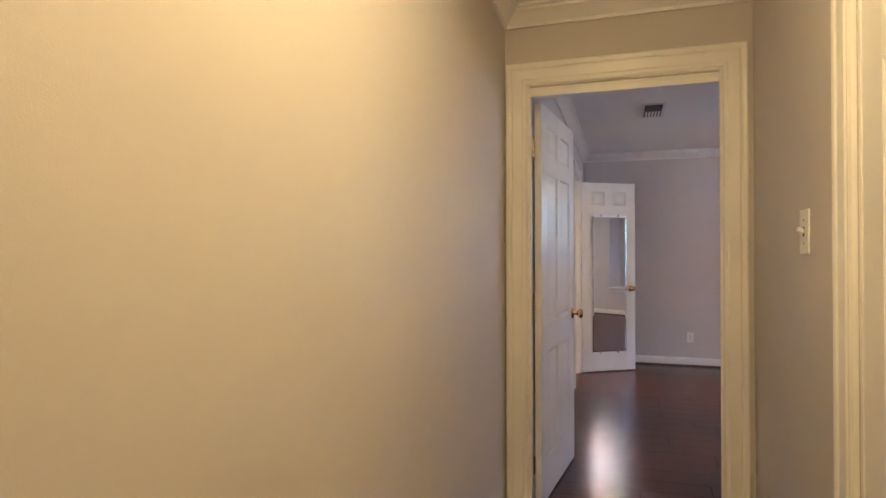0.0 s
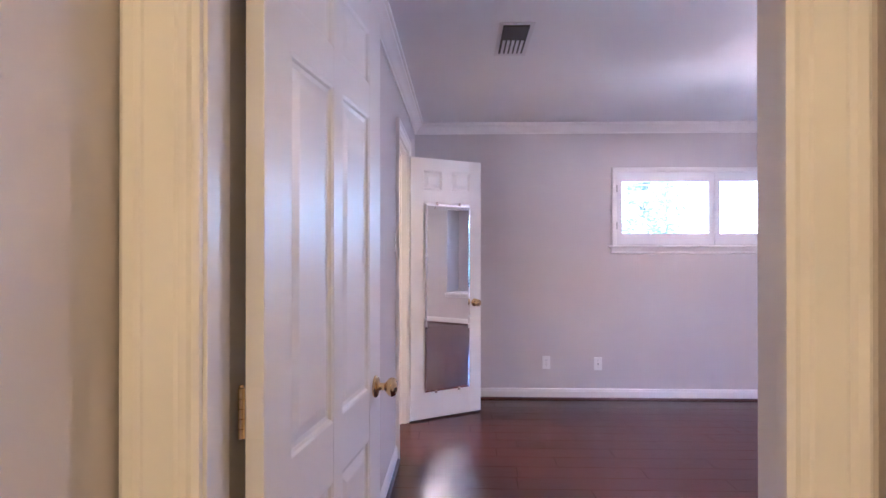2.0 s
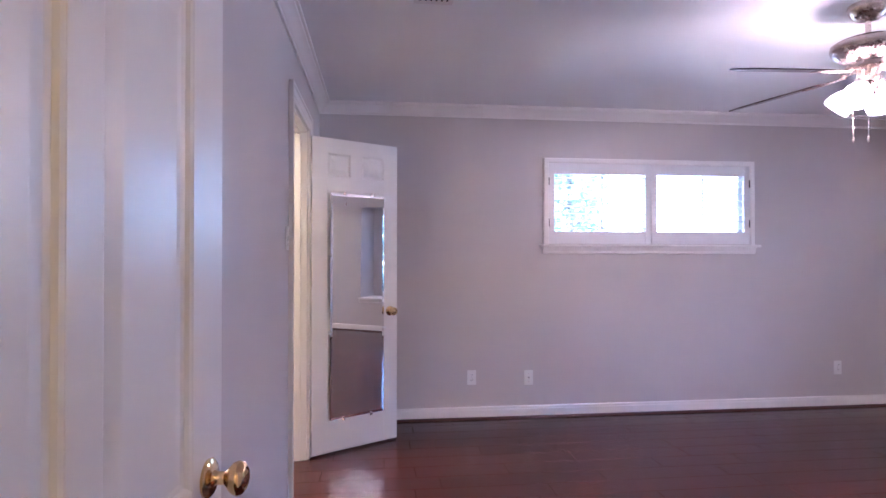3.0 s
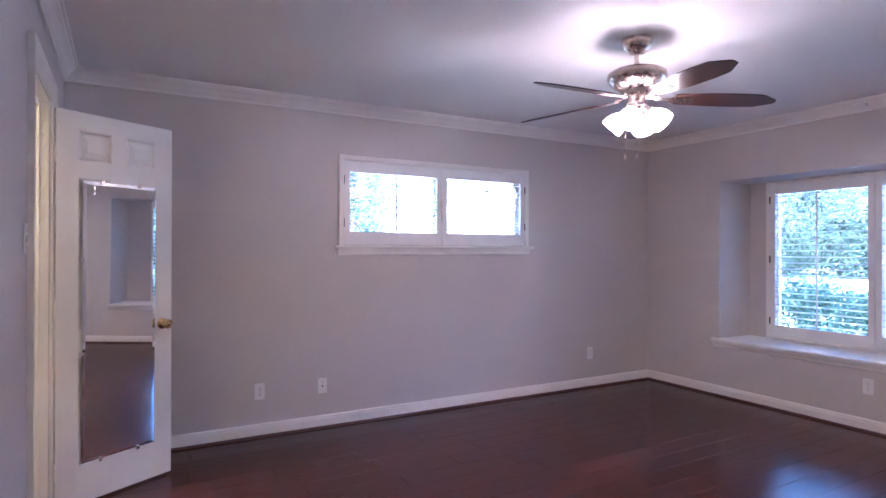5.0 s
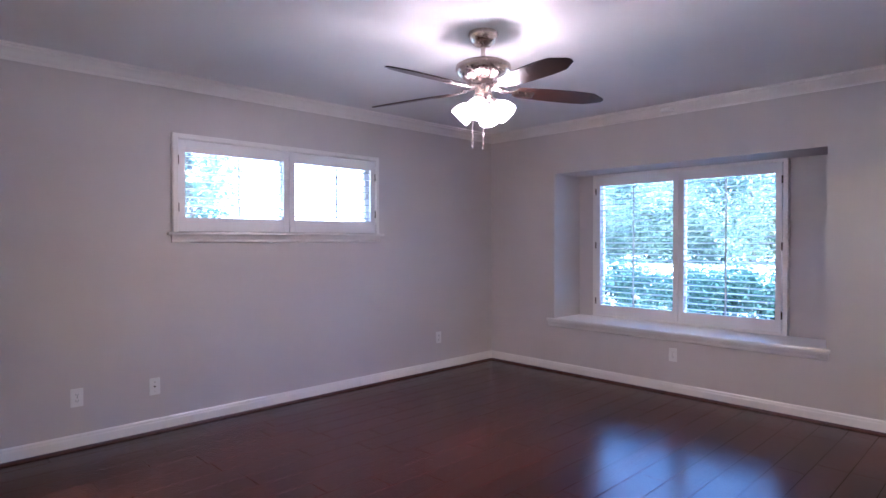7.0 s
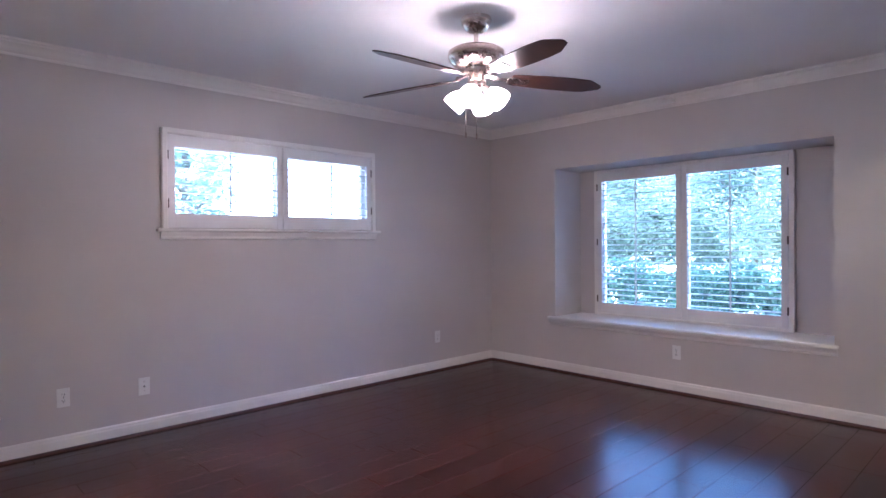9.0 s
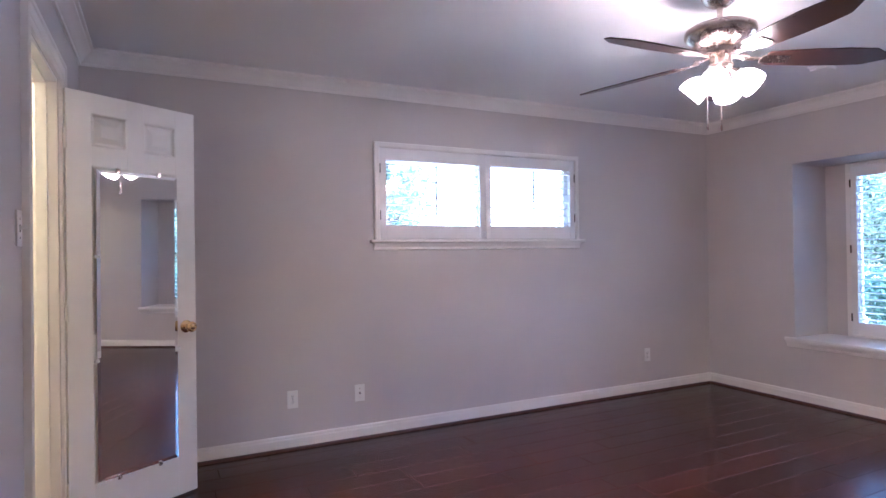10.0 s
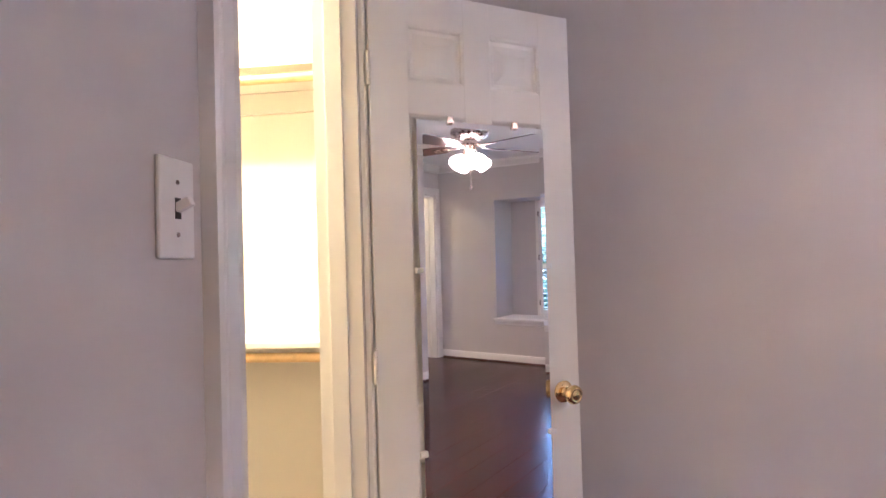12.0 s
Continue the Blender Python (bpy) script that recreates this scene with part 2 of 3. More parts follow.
structure("wall_hall_west", wall_with_hole("x", HX0 - 0.12, HX0, HY0, HY1, H + 0.1, []), WALL, "greige painted hallway wall in warm lamp light", "wall")
structure("wall_hall_east", wall_with_hole("x", HX1, HX1 + 0.12, HY0, HY1, H + 0.1, [(RDY0, RDY1, -0.02, DTOP)]), WALL, "greige painted hallway wall with a door", "wall")
structure("wall_hall_south", wall_with_hole("y", HY0 - 0.12, HY0, HX0 - 0.12, HX1 + 0.12, H + 0.1, []), WALL, "greige painted wall closing the hallway", "wall")
structure("ceiling", box(-0.12, HY1, H, RX + 0.12, RY1 + 0.14, H + 0.12), CEIL, "smooth white painted bedroom ceiling", "ceiling")
structure("ceiling_hall", box(HX0 - 0.12, HY0 - 0.12, H, HX1 + 0.12, HY1, H + 0.12), CEIL, "smooth white painted hallway ceiling", "ceiling")
structure("ceiling_closet", box(-1.6, 4.5, H, -0.12, RY1 + 0.14, H + 0.12), CEIL, "white closet ceiling", "ceiling")
floor = structure("floor", box(-1.6, HY0 - 0.12, -0.12, RX + 0.12, RY1 + 0.1, -0.012), SUBFLOOR, "dark cherry-stained hardwood plank floor", "floor")
# closet and bathroom
for nm, a in (("wall_closet_west", (-1.6, 4.5, -0.02, -1.5, RY1, H)), ("wall_closet_south", (-1.5, 4.5, -0.02, -0.12, 4.6, H)), ("wall_closet_north", (-1.5, RY1 - 0.03, -0.02, -0.12, RY1 - 0.001, H))):
    structure(nm, box(*a), CREAM, "cream painted wall of the lit closet", "wall")
for nm, a in (("wall_bathroom_west", (3.2, 1.2, -0.02, 3.3, HY1, H)), ("wall_bathroom_east", (RX, 1.2, -0.02, RX + 0.1, RY0 - 0.12, H)), ("wall_bathroom_south", (3.3, 1.1, -0.02, RX, 1.2, H))):
    structure(nm, box(*a), CREAM, "cream wall behind the second doorway", "wall")
structure("ceiling_bathroom", box(3.2, 1.1, H, RX + 0.1, HY1, H + 0.12), CEIL, "white ceiling behind the second doorway", "ceiling")

# window bay
bay = [("wall_bay_north", (RX + 0.12, BY1, BZ0 - 0.1, BD + 0.1, BY1 + 0.1, BZ1 + 0.1), "greige painted side wall of the window bay"),
       ("wall_bay_south", (RX + 0.12, BY0 - 0.1, BZ0 - 0.1, BD + 0.1, BY0, BZ1 + 0.1), "greige painted side wall of the window bay"),
       ("ceiling_bay", (RX + 0.12, BY0, BZ1, BD + 0.1, BY1, BZ1 + 0.1), "greige painted head of the window bay"),
       ("floor_bay", (RX + 0.12, BY0, BZ0 - 0.1, BD + 0.1, BY1, BZ0), "greige base under the bay sill"),
       ("wall_bay_pier_south", (BD, BY0, BZ0, BD + 0.1, 4.23, BZ1), "narrow greige wall strip beside the bay window"),
       ("wall_bay_pier_north", (BD, 5.97, BZ0, BD + 0.1, BY1, BZ1), "narrow greige wall strip beside the bay window")]
for nm, a, text in bay:
    structure(nm, box(*a), WALL, text, "wall")
structure("window_seat_sill", box(RX - 0.035, BY0 - 0.03, BZ0, RX + 0.001, BY1 + 0.075, BZ0 + 0.03, bevel=0.009), TRIM, "white painted rounded nosing of the bay sill", "sill", smooth=True)
structure("window_sill_board", box(RX + 0.001, BY0 + 0.001, BZ0, BD - 0.001, BY1 - 0.001, BZ0 + 0.03), TRIM, "white painted sill board of the bay", "sill")
structure("sill_apron", sweep([(BY0 - 0.02, 0), (BY1 + 0.065, 0)], [(0, 0), (0.0, 0.026), (-0.012, 0.022), (-0.026, 0.012), (-0.042, 0.010), (-0.05, 0)], lambda u, v, w: (RX - w, u, BZ0 - 0.0005 + v), flip=-1), TRIM, "white moulded apron under the bay sill", "trim")

# crown, baseboard and shoe mouldings
CROWN = [(0, 0), (0, -0.088), (0.012, -0.088), (0.014, -0.074), (0.022, -0.068), (0.034, -0.05), (0.05, -0.034), (0.064, -0.026), (0.066, -0.016), (0.078, -0.012), (0.08, 0)]
up = lambda u, v, w: (u, v, w)
room = [(0, RY0), (0, RY1), (RX, RY1), (RX, SY), (SX, SY), (SX, RY0)]
structure("crown_moulding", sweep(room, [(a + 0.0005, H - 0.0005 + h) for a, h in CROWN], up, closed=True), TRIM, "white painted crown moulding of the bedroom", "crown moulding", smooth=True)
hall = [(HX0, HY0), (HX0, HY1), (HX1, HY1), (HX1, HY0)]
structure("crown_moulding_hall", sweep(hall, [(a + 0.0005, H - 0.0005 + h) for a, h in CROWN], up, closed=True), TRIM, "white painted crown moulding of the hallway", "crown moulding", smooth=True)
BASE = [(0.0005, 0.0), (0.014, 0.0), (0.014, 0.068), (0.011, 0.078), (0.011, 0.086), (0.006, 0.095), (0.0005, 0.096)]
SHOEP = [(0.0145, 0.0), (0.030, 0.0), (0.029, 0.008), (0.024, 0.014), (0.0145, 0.018)]
runs = [[(0, CY1 + 0.09), (0, RY1), (RX, RY1), (RX, SY), (RX - 0.02, SY)], [(BX0 - 0.095, SY), (SX, SY), (SX, RY0), (DX1 + 0.105, RY0)], [(0, RY0 + 0.02), (0, CY0 - 0.095)],
        [(HX0, HY0), (HX0, HY1 - 0.02)], [(HX1, HY1 - 0.02), (HX1, RDY1 + 0.1)], [(HX1, RDY0 - 0.1), (HX1, HY0)]]
for run in runs:
    structure("baseboard", sweep(run, BASE, up), TRIM, "white painted moulded baseboard", "baseboard")
    structure("shoe_moulding", sweep(run, SHOEP, up), SHOE, "dark stained quarter-round shoe moulding", "shoe moulding", smooth=True)

# door casings and jambs
CASE = [(0.004, 0), (0.004, 0.012), (0.012, 0.017), (0.020, 0.013), (0.030, 0.014), (0.034, 0.018), (0.070, 0.021), (0.076, 0.018), (0.082, 0.024), (0.094, 0.026), (0.1, 0.022), (0.1, 0)]


def casing(name, lo, hi, top, place, label, scale=1.0):
    return structure(name, sweep([(lo, 0.0), (lo, top), (hi, top), (hi, 0.0)], [(a * scale, h + 0.0005) for a, h in CASE], place, flip=-1), TRIM, label, "door casing")


casing("door_casing_hall", 0.035, 0.852, DTOP, lambda u, v, w: (u, HY1 - w, v), "white painted moulded casing of the bedroom doorway", 1.15)

casing("door_casing_closet", CY0, CY1, DTOP, lambda u, v, w: (w, u, v), "white painted moulded casing of the closet doorway", 0.88)
casing("door_casing_bathroom", BX0, BX1, DTOP, lambda u, v, w: (u, SY + w, v), "white painted casing of the second doorway", 0.92)
casing("door_casing_side", RDY0, RDY1, DTOP, lambda u, v, w: (HX1 - w, u, v), "white painted moulded casing of the hallway side door")


def jamb(name, along, lo, hi, a0, a1, stop, label, deep=0.011):
    """A door lining with its stop strip."""
    t = 0.014
    ob = thing(name, Matrix(), label, "door jamb", kind="structure")
    s0, s1 = stop
    for nm, l, h, b, tt, c0, c1 in (("lining", lo, lo + t, 0, DTOP, a0, a1), ("lining", hi - t, hi, 0, DTOP, a0, a1), ("lining", lo + t, hi - t, DTOP - t, DTOP, a0, a1),
                                    ("stop", lo + t, lo + t + deep, 0, DTOP - t, s0, s1), ("stop", hi - t - deep, hi - t, 0, DTOP - t, s0, s1),
                                    ("stop", lo + t + deep, hi - t - deep, DTOP - t - deep, DTOP - t, s0, s1)):
        part(nm, box(*((l, c0, b, h, c1, tt) if along == "x" else (c0, l, b, c1, h, tt)), bevel=0.0012), TRIM, ob)
    return ob


jamb("door_jamb_bedroom", "x", DX0, DX1, HY1 + 0.001, RY0 - 0.001, (HY1 + 0.002, HY1 + 0.045), "white painted door lining with stop strip", 0.028)
jamb("door_jamb_closet", "y", CY0, CY1, -0.119, -0.001, (-0.085, -0.04), "white painted closet door lining with stop strip")
jamb("door_jamb_bathroom", "x", BX0, BX1, SY - 0.154, SY - 0.001, (SY - 0.115, SY - 0.08), "white painted door lining")
jamb("door_jamb_side", "y", RDY0, RDY1, HX1 + 0.001, HX1 + 0.119, (HX1 + 0.04, HX1 + 0.07), "white painted lining of the side door")


# ---- doors ----
def knob_bm(side):
    """Rosette, neck and ball of a door knob that stands off the face along -y (side -1) or +y."""
    bm = bmesh.new()
    add_lathe(bm, [(0.0, 0.0), (0.032, 0.0), (0.033, 0.004), (0.029, 0.008), (0.014, 0.011), (0.011, 0.016), (0.011, 0.03), (0.018, 0.036), (0.026, 0.044), (0.0285, 0.052), (0.026, 0.060), (0.019, 0.065), (0.015, 0.064), (0.012, 0.066), (0.0, 0.066)], 28, pose(0, 0, 0, -90 * side, 0, 0))
    return bm


def panel_door(name, width, m, label, knob_z=0.90, pins=1, sw=0.11, cw=0.085):
    """A six-panel door: hinge edge at the origin, width along x, the seen face towards -y."""
    ht, t = 2.03, 0.035
    door = thing(name, m, label, "door", kind="structure" if name[-1].isdigit() else "")
    px = [(sw, (width - cw) / 2), ((width + cw) / 2, width - sw)]
    pz = [(0.2, 0.76), (0.90, 1.69), (1.78, 1.935)]
    bm = bmesh.new()
    for x0, x1 in ((0, sw), (px[0][1], px[1][0]), (width - sw, width)):
        add_box(bm, x0, 0, 0, x1, t, ht, bevel=0.0015)
    zs = [0.0] + [z for p in pz for z in p] + [ht]
    for z0, z1 in zip(zs[::2], zs[1::2]):
        for x0, x1 in px:
            add_box(bm, x0 - 0.002, 0.0006, z0 + 0.0006, x1 + 0.002, t - 0.0006, z1 - 0.0006)
    part("body", bm, DOORP, door)
    for x0, x1 in px:
        for z0, z1 in pz:
            bm = bmesh.new()
            # sticking slopes in to a flat ground, and the field rises again
            for s, y0, dy in ((1, 0.0006, 1), (-1, t - 0.0006, -1)):
                rings = []
                for ins, dep in ((-0.001, 0.0), (0.006, 0.003), (0.010, 0.009), (0.020, 0.011), (0.046, 0.0045), (0.050, 0.004)):
                    rings.append([bm.verts.new((x, y0 + dy * dep, z)) for x, z in ((x0 + ins, z0 + ins), (x1 - ins, z0 + ins), (x1 - ins, z1 - ins), (x0 + ins, z1 - ins))])
                for a, b in zip(rings, rings[1:]):
                    for i in range(4):
                        bm.faces.new((a[i], a[(i + 1) % 4], b[(i + 1) % 4], b[i]))
                bm.faces.new(rings[-1])
            part("panel", bm, DOORP, door)
    for s, y in ((-1, 0.0), (1, t)):
        part("knob", knob_bm(s), BRASS, door, "polished brass door knob", smooth=True, m=pose(width - 0.06, y, knob_z))
    part("latch_plate", box(width - 0.001, 0.006, knob_z - 0.028, width + 0.0012, t - 0.006, knob_z + 0.028), BRASS, door, "brass latch plate")
    for z in (0.2, 1.02, 1.80):
        bm = bmesh.new()
        yk = -0.005 if pins == 1 else t + 0.005
        for k in range(5):
            add_lathe(bm, [(0, 0), (0.006, 0.0), (0.006, 0.0165), (0, 0.0165)], 12, Matrix.Translation((-0.004, yk, z - 0.044 + k * 0.0176)))
        add_lathe(bm, [(0, 0), (0.0045, 0.001), (0.0045, 0.004), (0, 0.006)], 10, Matrix.Translation((-0.004, yk, z + 0.044)))
        part("hinge_leaf", box(-0.0012, 0.003, z - 0.044, -0.0001, t - 0.004, z + 0.044), TRIM, door, "painted hinge leaf")
        part("hinge", bm, TRIM if pins == 1 and width < 0.7 else BRASS, door, "door hinge")
    return door


# bedroom door, nearly flat against the west wall; its seen face looks east
d_ang = 83.05
bed_door = panel_door("door_1", 0.785, pose(0.063, 2.822, 0.012, 0, 0, d_ang), "white painted six-panel door standing wide open", 0.90, pins=0, sw=0.118, cw=0.068)
# closet door with its mirror
closet_m = pose(0.026, 6.243, 0.012, 0, 0, 31.7)
closet_door = panel_door("door_2", 0.645, closet_m, "white painted closet door, open, with a mirror on it", 0.885)
panel_door("door_3", 0.725, pose(BX1 - 0.018, SY - 0.157, 0.012, 0, 0, 180 + 62), "cream-lit panelled door swung open into the next room", 0.9)
panel_door("door_4", 0.733, pose(HX1 + 0.004, RDY1 - 0.016, 0.012, 0, 0, -90), "white panelled hallway side door, closed", 0.9, pins=0)

mir = thing("mirror", closet_m @ Matrix.Translation((0.125, -0.0045, 0.205)) @ pose(0, 0, 0, 0.42, 0, 0), "tall frameless mirror hanging on the white closet door", "mirror")
MW, MH = 0.408, 1.468
bm = bmesh.new()
b = 0.016
outer = [bm.verts.new(p) for p in ((0, 0.0022, 0), (MW, 0.0022, 0), (MW, 0.0022, MH), (0, 0.0022, MH))]
inner = [bm.verts.new(p) for p in ((b, 0, b), (MW - b, 0, b), (MW - b, 0, MH - b), (b, 0, MH - b))]
back = [bm.verts.new((v.co.x, 0.0042, v.co.z)) for v in outer]
bm.faces.new(inner)
bm.faces.new(back[::-1])
for i in range(4):
    j = (i + 1) % 4
    bm.faces.new((outer[i], outer[j], inner[j], inner[i]))
    bm.faces.new((back[i], back[j], outer[j], outer[i]))
part("mirror_glass", bm, MIRROR, mir)
for x, z, up_ in ((0.1, MH, 1), (MW - 0.1, MH, 1), (0.1, 0, -1), (MW - 0.1, 0, -1), (0, 1.06, 0), (MW, 1.06, 0), (0, 0.57, 0), (MW, 0.57, 0)):
    bm = bmesh.new()
    if up_:
        add_box(bm, x - 0.009, -0.006, z - 0.008, x + 0.009, 0.004, z + 0.014 * up_ if up_ > 0 else z + 0.008, bevel=0.002)
        if up_ < 0:
            add_box(bm, x - 0.009, -0.004, z - 0.014, x + 0.009, 0.004, z, bevel=0.001)
    else:
        sx = -1 if x == 0 else 1
        add_box(bm, min(x - 0.008 * sx, x + 0.014 * sx), -0.006, z - 0.008, max(x - 0.008 * sx, x + 0.014 * sx), 0.004, z + 0.008, bevel=0.002)
    add_lathe(bm, [(0, 0), (0.004, 0), (0.003, 0.002), (0, 0.0025)], 10, pose(x + (0 if up_ else (-0.009 if x == 0 else 0.009)), -0.006, z + 0.009 * up_, 90, 0, 0))
    part("clip", bm, CLEAR if not up_ else NICKEL, mir, "small mirror clip with a screw")
tagged(part("strike_plate", box(-0.045, CY0 + 0.0142, 0.86, -0.002, CY0 + 0.0165, 0.93, bevel=0.0006), BRONZE), "dark strike plate on the closet door lining", "strike plate")


# ---- windows and shutters ----
def shutter(name, w, h, n, place, label, tilt, rod, hinge_side, hinges):
    """A plantation shutter panel: local x across, z up, room side towards -y."""
    st, rb, rt = 0.048, 0.10, 0.085
    ob = thing(name, place, label, "shutter", "plantation shutters")
    t = 0.028
    for nm, a in (("stile", (0, 0, 0, st, t, h)), ("stile", (w - st, 0, 0, w, t, h)), ("rail", (st, 0.001, 0.0005, w - st, t - 0.001, rb)), ("rail", (st, 0.001, h - rt, w - st, t - 0.001, h - 0.0005))):
        part(nm, box(*a, bevel=0.002), SHUT, ob)
    step = (h - rb - rt) / n
    lw = 0.063
    shared = None
    for k in range(n):
        mm = pose(0, t / 2, rb + step * (k + 0.5), tilt, 0, 0)
        if shared is None:
            bm = bmesh.new()
            prof = [(-lw / 2, 0), (-lw / 4, 0.0042), (0, 0.0052), (lw / 4, 0.0042), (lw / 2, 0), (lw / 4, -0.0042), (0, -0.0052), (-lw / 4, -0.0042)]
            e0 = [bm.verts.new((st + 0.001, y, z)) for y, z in prof]
            e1 = [bm.verts.new((w - st - 0.001, y, z)) for y, z in prof]
            for i in range(8):
                bm.faces.new((e0[i], e0[(i + 1) % 8], e1[(i + 1) % 8], e1[i]))
            bm.faces.new(e0)
            bm.faces.new(e1[::-1])
            ob2 = part("louver", bm, SHUT, ob, m=mm)
            shared = ob2.data
        else:
            ob2 = new("louver", shared)
            ob2.parent, ob2.matrix_basis = ob, mm
    if rod:
        part("tilt_rod", box(w * 0.5 - 0.006, -0.030, rb + 0.01, w * 0.5 + 0.006, -0.020, h - rt - 0.012, bevel=0.002), SHUT, ob)
    for z in hinges:
        x = 0 if hinge_side < 0 else w
        part("hinge", box(x - 0.006, -0.004, z - 0.032, x + 0.006, 0.003, z + 0.032, bevel=0.0015), BRONZE, ob, "dark metal hinge")
    return ob


def sash(name, w, h, place, label, cols, bar=0.045):
    """A window unit: frame, mullion bars and panes; local x across, z up."""
    ob = thing(name, place, label, "window", kind="structure")
    for a in ((0, 0, 0, bar, 0.05, h), (w - bar, 0, 0, w, 0.05, h), (bar, 0, 0, w - bar, 0.05, bar), (bar, 0, h - bar, w - bar, 0.05, h)):
        part("window_frame", box(*a, bevel=0.003), SHUT, ob)
    pw = (w - 2 * bar) / cols
    for c in range(1, cols):
        part("mullion", box(bar + pw * c - 0.022, 0.004, bar, bar + pw * c + 0.022, 0.046, h - bar), SHUT, ob)
    for c in range(cols):
        x0 = bar + pw * c + (0.022 if c else 0)
        x1 = bar + pw * (c + 1) - (0.022 if c < cols - 1 else 0)
        g = part("pane", box(x0, 0.023, bar, x1, 0.027, h - bar), GLASS, ob)
        g.visible_shadow = False
    return ob


# high window
sash("window_1", WX1 - WX0, WZ1 - WZ0, pose(WX0, RY1 + 0.08, WZ0), "white framed high window with clear panes", 2)
bm = sweep([(WX0, WZ0 - 0.012), (WX0, WZ1), (WX1, WZ1), (WX1, WZ0 - 0.012)], [(-0.002, 0.0005), (-0.002, 0.016), (0.006, 0.022), (0.030, 0.022), (0.038, 0.016), (0.038, 0.0005)], lambda u, v, w: (u, RY1 - w, v), flip=-1)
structure("window_casing", bm, TRIM, "white painted casing round the high window", "window casing")
structure("window_stool", box(WX0 - 0.075, RY1 - 0.05, WZ0 - 0.034, WX1 + 0.075, RY1 - 0.0005, WZ0 - 0.012, bevel=0.006), TRIM, "white painted sill of the high window", "sill", smooth=True)
structure("window_apron", sweep([(WX0 - 0.045, 0), (WX1 + 0.045, 0)], [(-0.0345, 0.0005), (-0.0345, 0.03), (-0.05, 0.024), (-0.066, 0.016), (-0.082, 0.014), (-0.088, 0.0005)], lambda u, v, w: (u, RY1 - w, WZ0 + v), flip=-1), TRIM, "white moulded apron below the high window sill", "trim")
hw = (WX1 - WX0 - 0.006) / 2
for k in range(2):
    shutter("shutter", hw - 0.002, WZ1 - WZ0 + 0.004, 8, pose(WX0 + 0.003 + k * (hw + 0.001), RY1 - 0.012, WZ0 - 0.008), "white plantation shutter with open louvers, high window", 3, True, -1 if k == 0 else 1, (0.17, 0.50))
# bay window
BW0, BW1, BWZ0, BWZ1 = 4.215, 5.985, BZ0 + 0.03, BZ1 - 0.003
turned = pose(0, 0, 0, 0, 0, -90)
sash("window_2", 1.74, BWZ1 - BWZ0 - 0.02, pose(BD + 0.04, 5.97, BWZ0 + 0.01) @ turned, "white framed bay window with clear panes", 2)
bm = bmesh.new()
f = 0.036
for l, h, b_, t_ in ((BW0, BW0 + f, BWZ0 + 0.0005, BWZ1), (BW1 - f, BW1, BWZ0 + 0.0005, BWZ1), (BW0 + f, BW1 - f, BWZ1 - 0.028, BWZ1), (BW0 + f, BW1 - f, BWZ0 + 0.0005, BWZ0 + 0.022)):
    add_box(bm, BD - 0.045, l, b_, BD - 0.0005, h, t_, bevel=0.003)
structure("window_casing_bay", bm, TRIM, "white painted shutter frame in the bay", "window casing")
bw = (BW1 - BW0 - 2 * f - 0.006) / 2
for k in range(2):
    shutter("shutter", bw - 0.002, BWZ1 - BWZ0 - 0.054, 22, pose(BD - 0.05, BW1 - f - 0.003 - k * (bw + 0.001), BWZ0 + 0.024) @ turned, "tall white plantation shutter with open louvers, bay window", 2, True, -1 if k == 0 else 1, (0.14, 0.7, 1.24))


# ---- plates on the walls ----
def plate(name, m, kind, label):
    """A wall plate facing -y, centred on its origin."""
    ob = thing(name, m, label, "light switch" if kind == "switch" else "outlet")
    part("plate", box(-0.035, -0.006, -0.0575, 0.035, -0.0003, 0.0575, bevel=0.0025), PLASTIC, ob)
    if kind == "switch":
        part("slot", box(-0.0055, -0.0068, -0.012, 0.0055, -0.005, 0.012), SLOT, ob, "dark toggle slot")
        part("toggle", box(-0.005, -0.0, -0.0055, 0.005, 0.02, 0.0055, bevel=0.0012, m=pose(0, -0.005, 0, 155, 0, 0)), PLASTIC, ob)
        screws = (0.03, -0.03)
    elif kind == "duplex":
        for z in (0.0195, -0.0195):
            rec = part("receptacle", lathe([(0, 0), (0.0165, 0), (0.0165, 0.0014), (0, 0.0014)], 20, pose(0, -0.006, z, 90, 0, 0)), PLASTIC, ob)
            for x in (-0.0065, 0.0065):
                part("slot", box(x - 0.0012, -0.0078, z - 0.002, x + 0.0012, -0.0072, z + 0.007), SLOT, rec)
            part("slot", lathe([(0, 0), (0.0026, 0), (0.0026, 0.0006), (0, 0.0006)], 8, pose(0, -0.0073, z - 0.008, 90, 0, 0)), SLOT, rec)
        screws = (0,)
    else:
        part("jack", lathe([(0, 0), (0.006, 0), (0.006, 0.004), (0.0045, 0.004), (0.0045, 0.009), (0, 0.009)], 12, pose(0, -0.006, 0, 90, 0, 0)), BRONZE, ob, "dark cable jack")
        screws = (0.03, -0.03)
    for z in screws:
        part("screw", lathe([(0, 0), (0.0032, 0), (0.0026, 0.0012), (0, 0.0014)], 10, pose(0, -0.006, z, 90, 0, 0)), NICKEL, ob)
    return ob


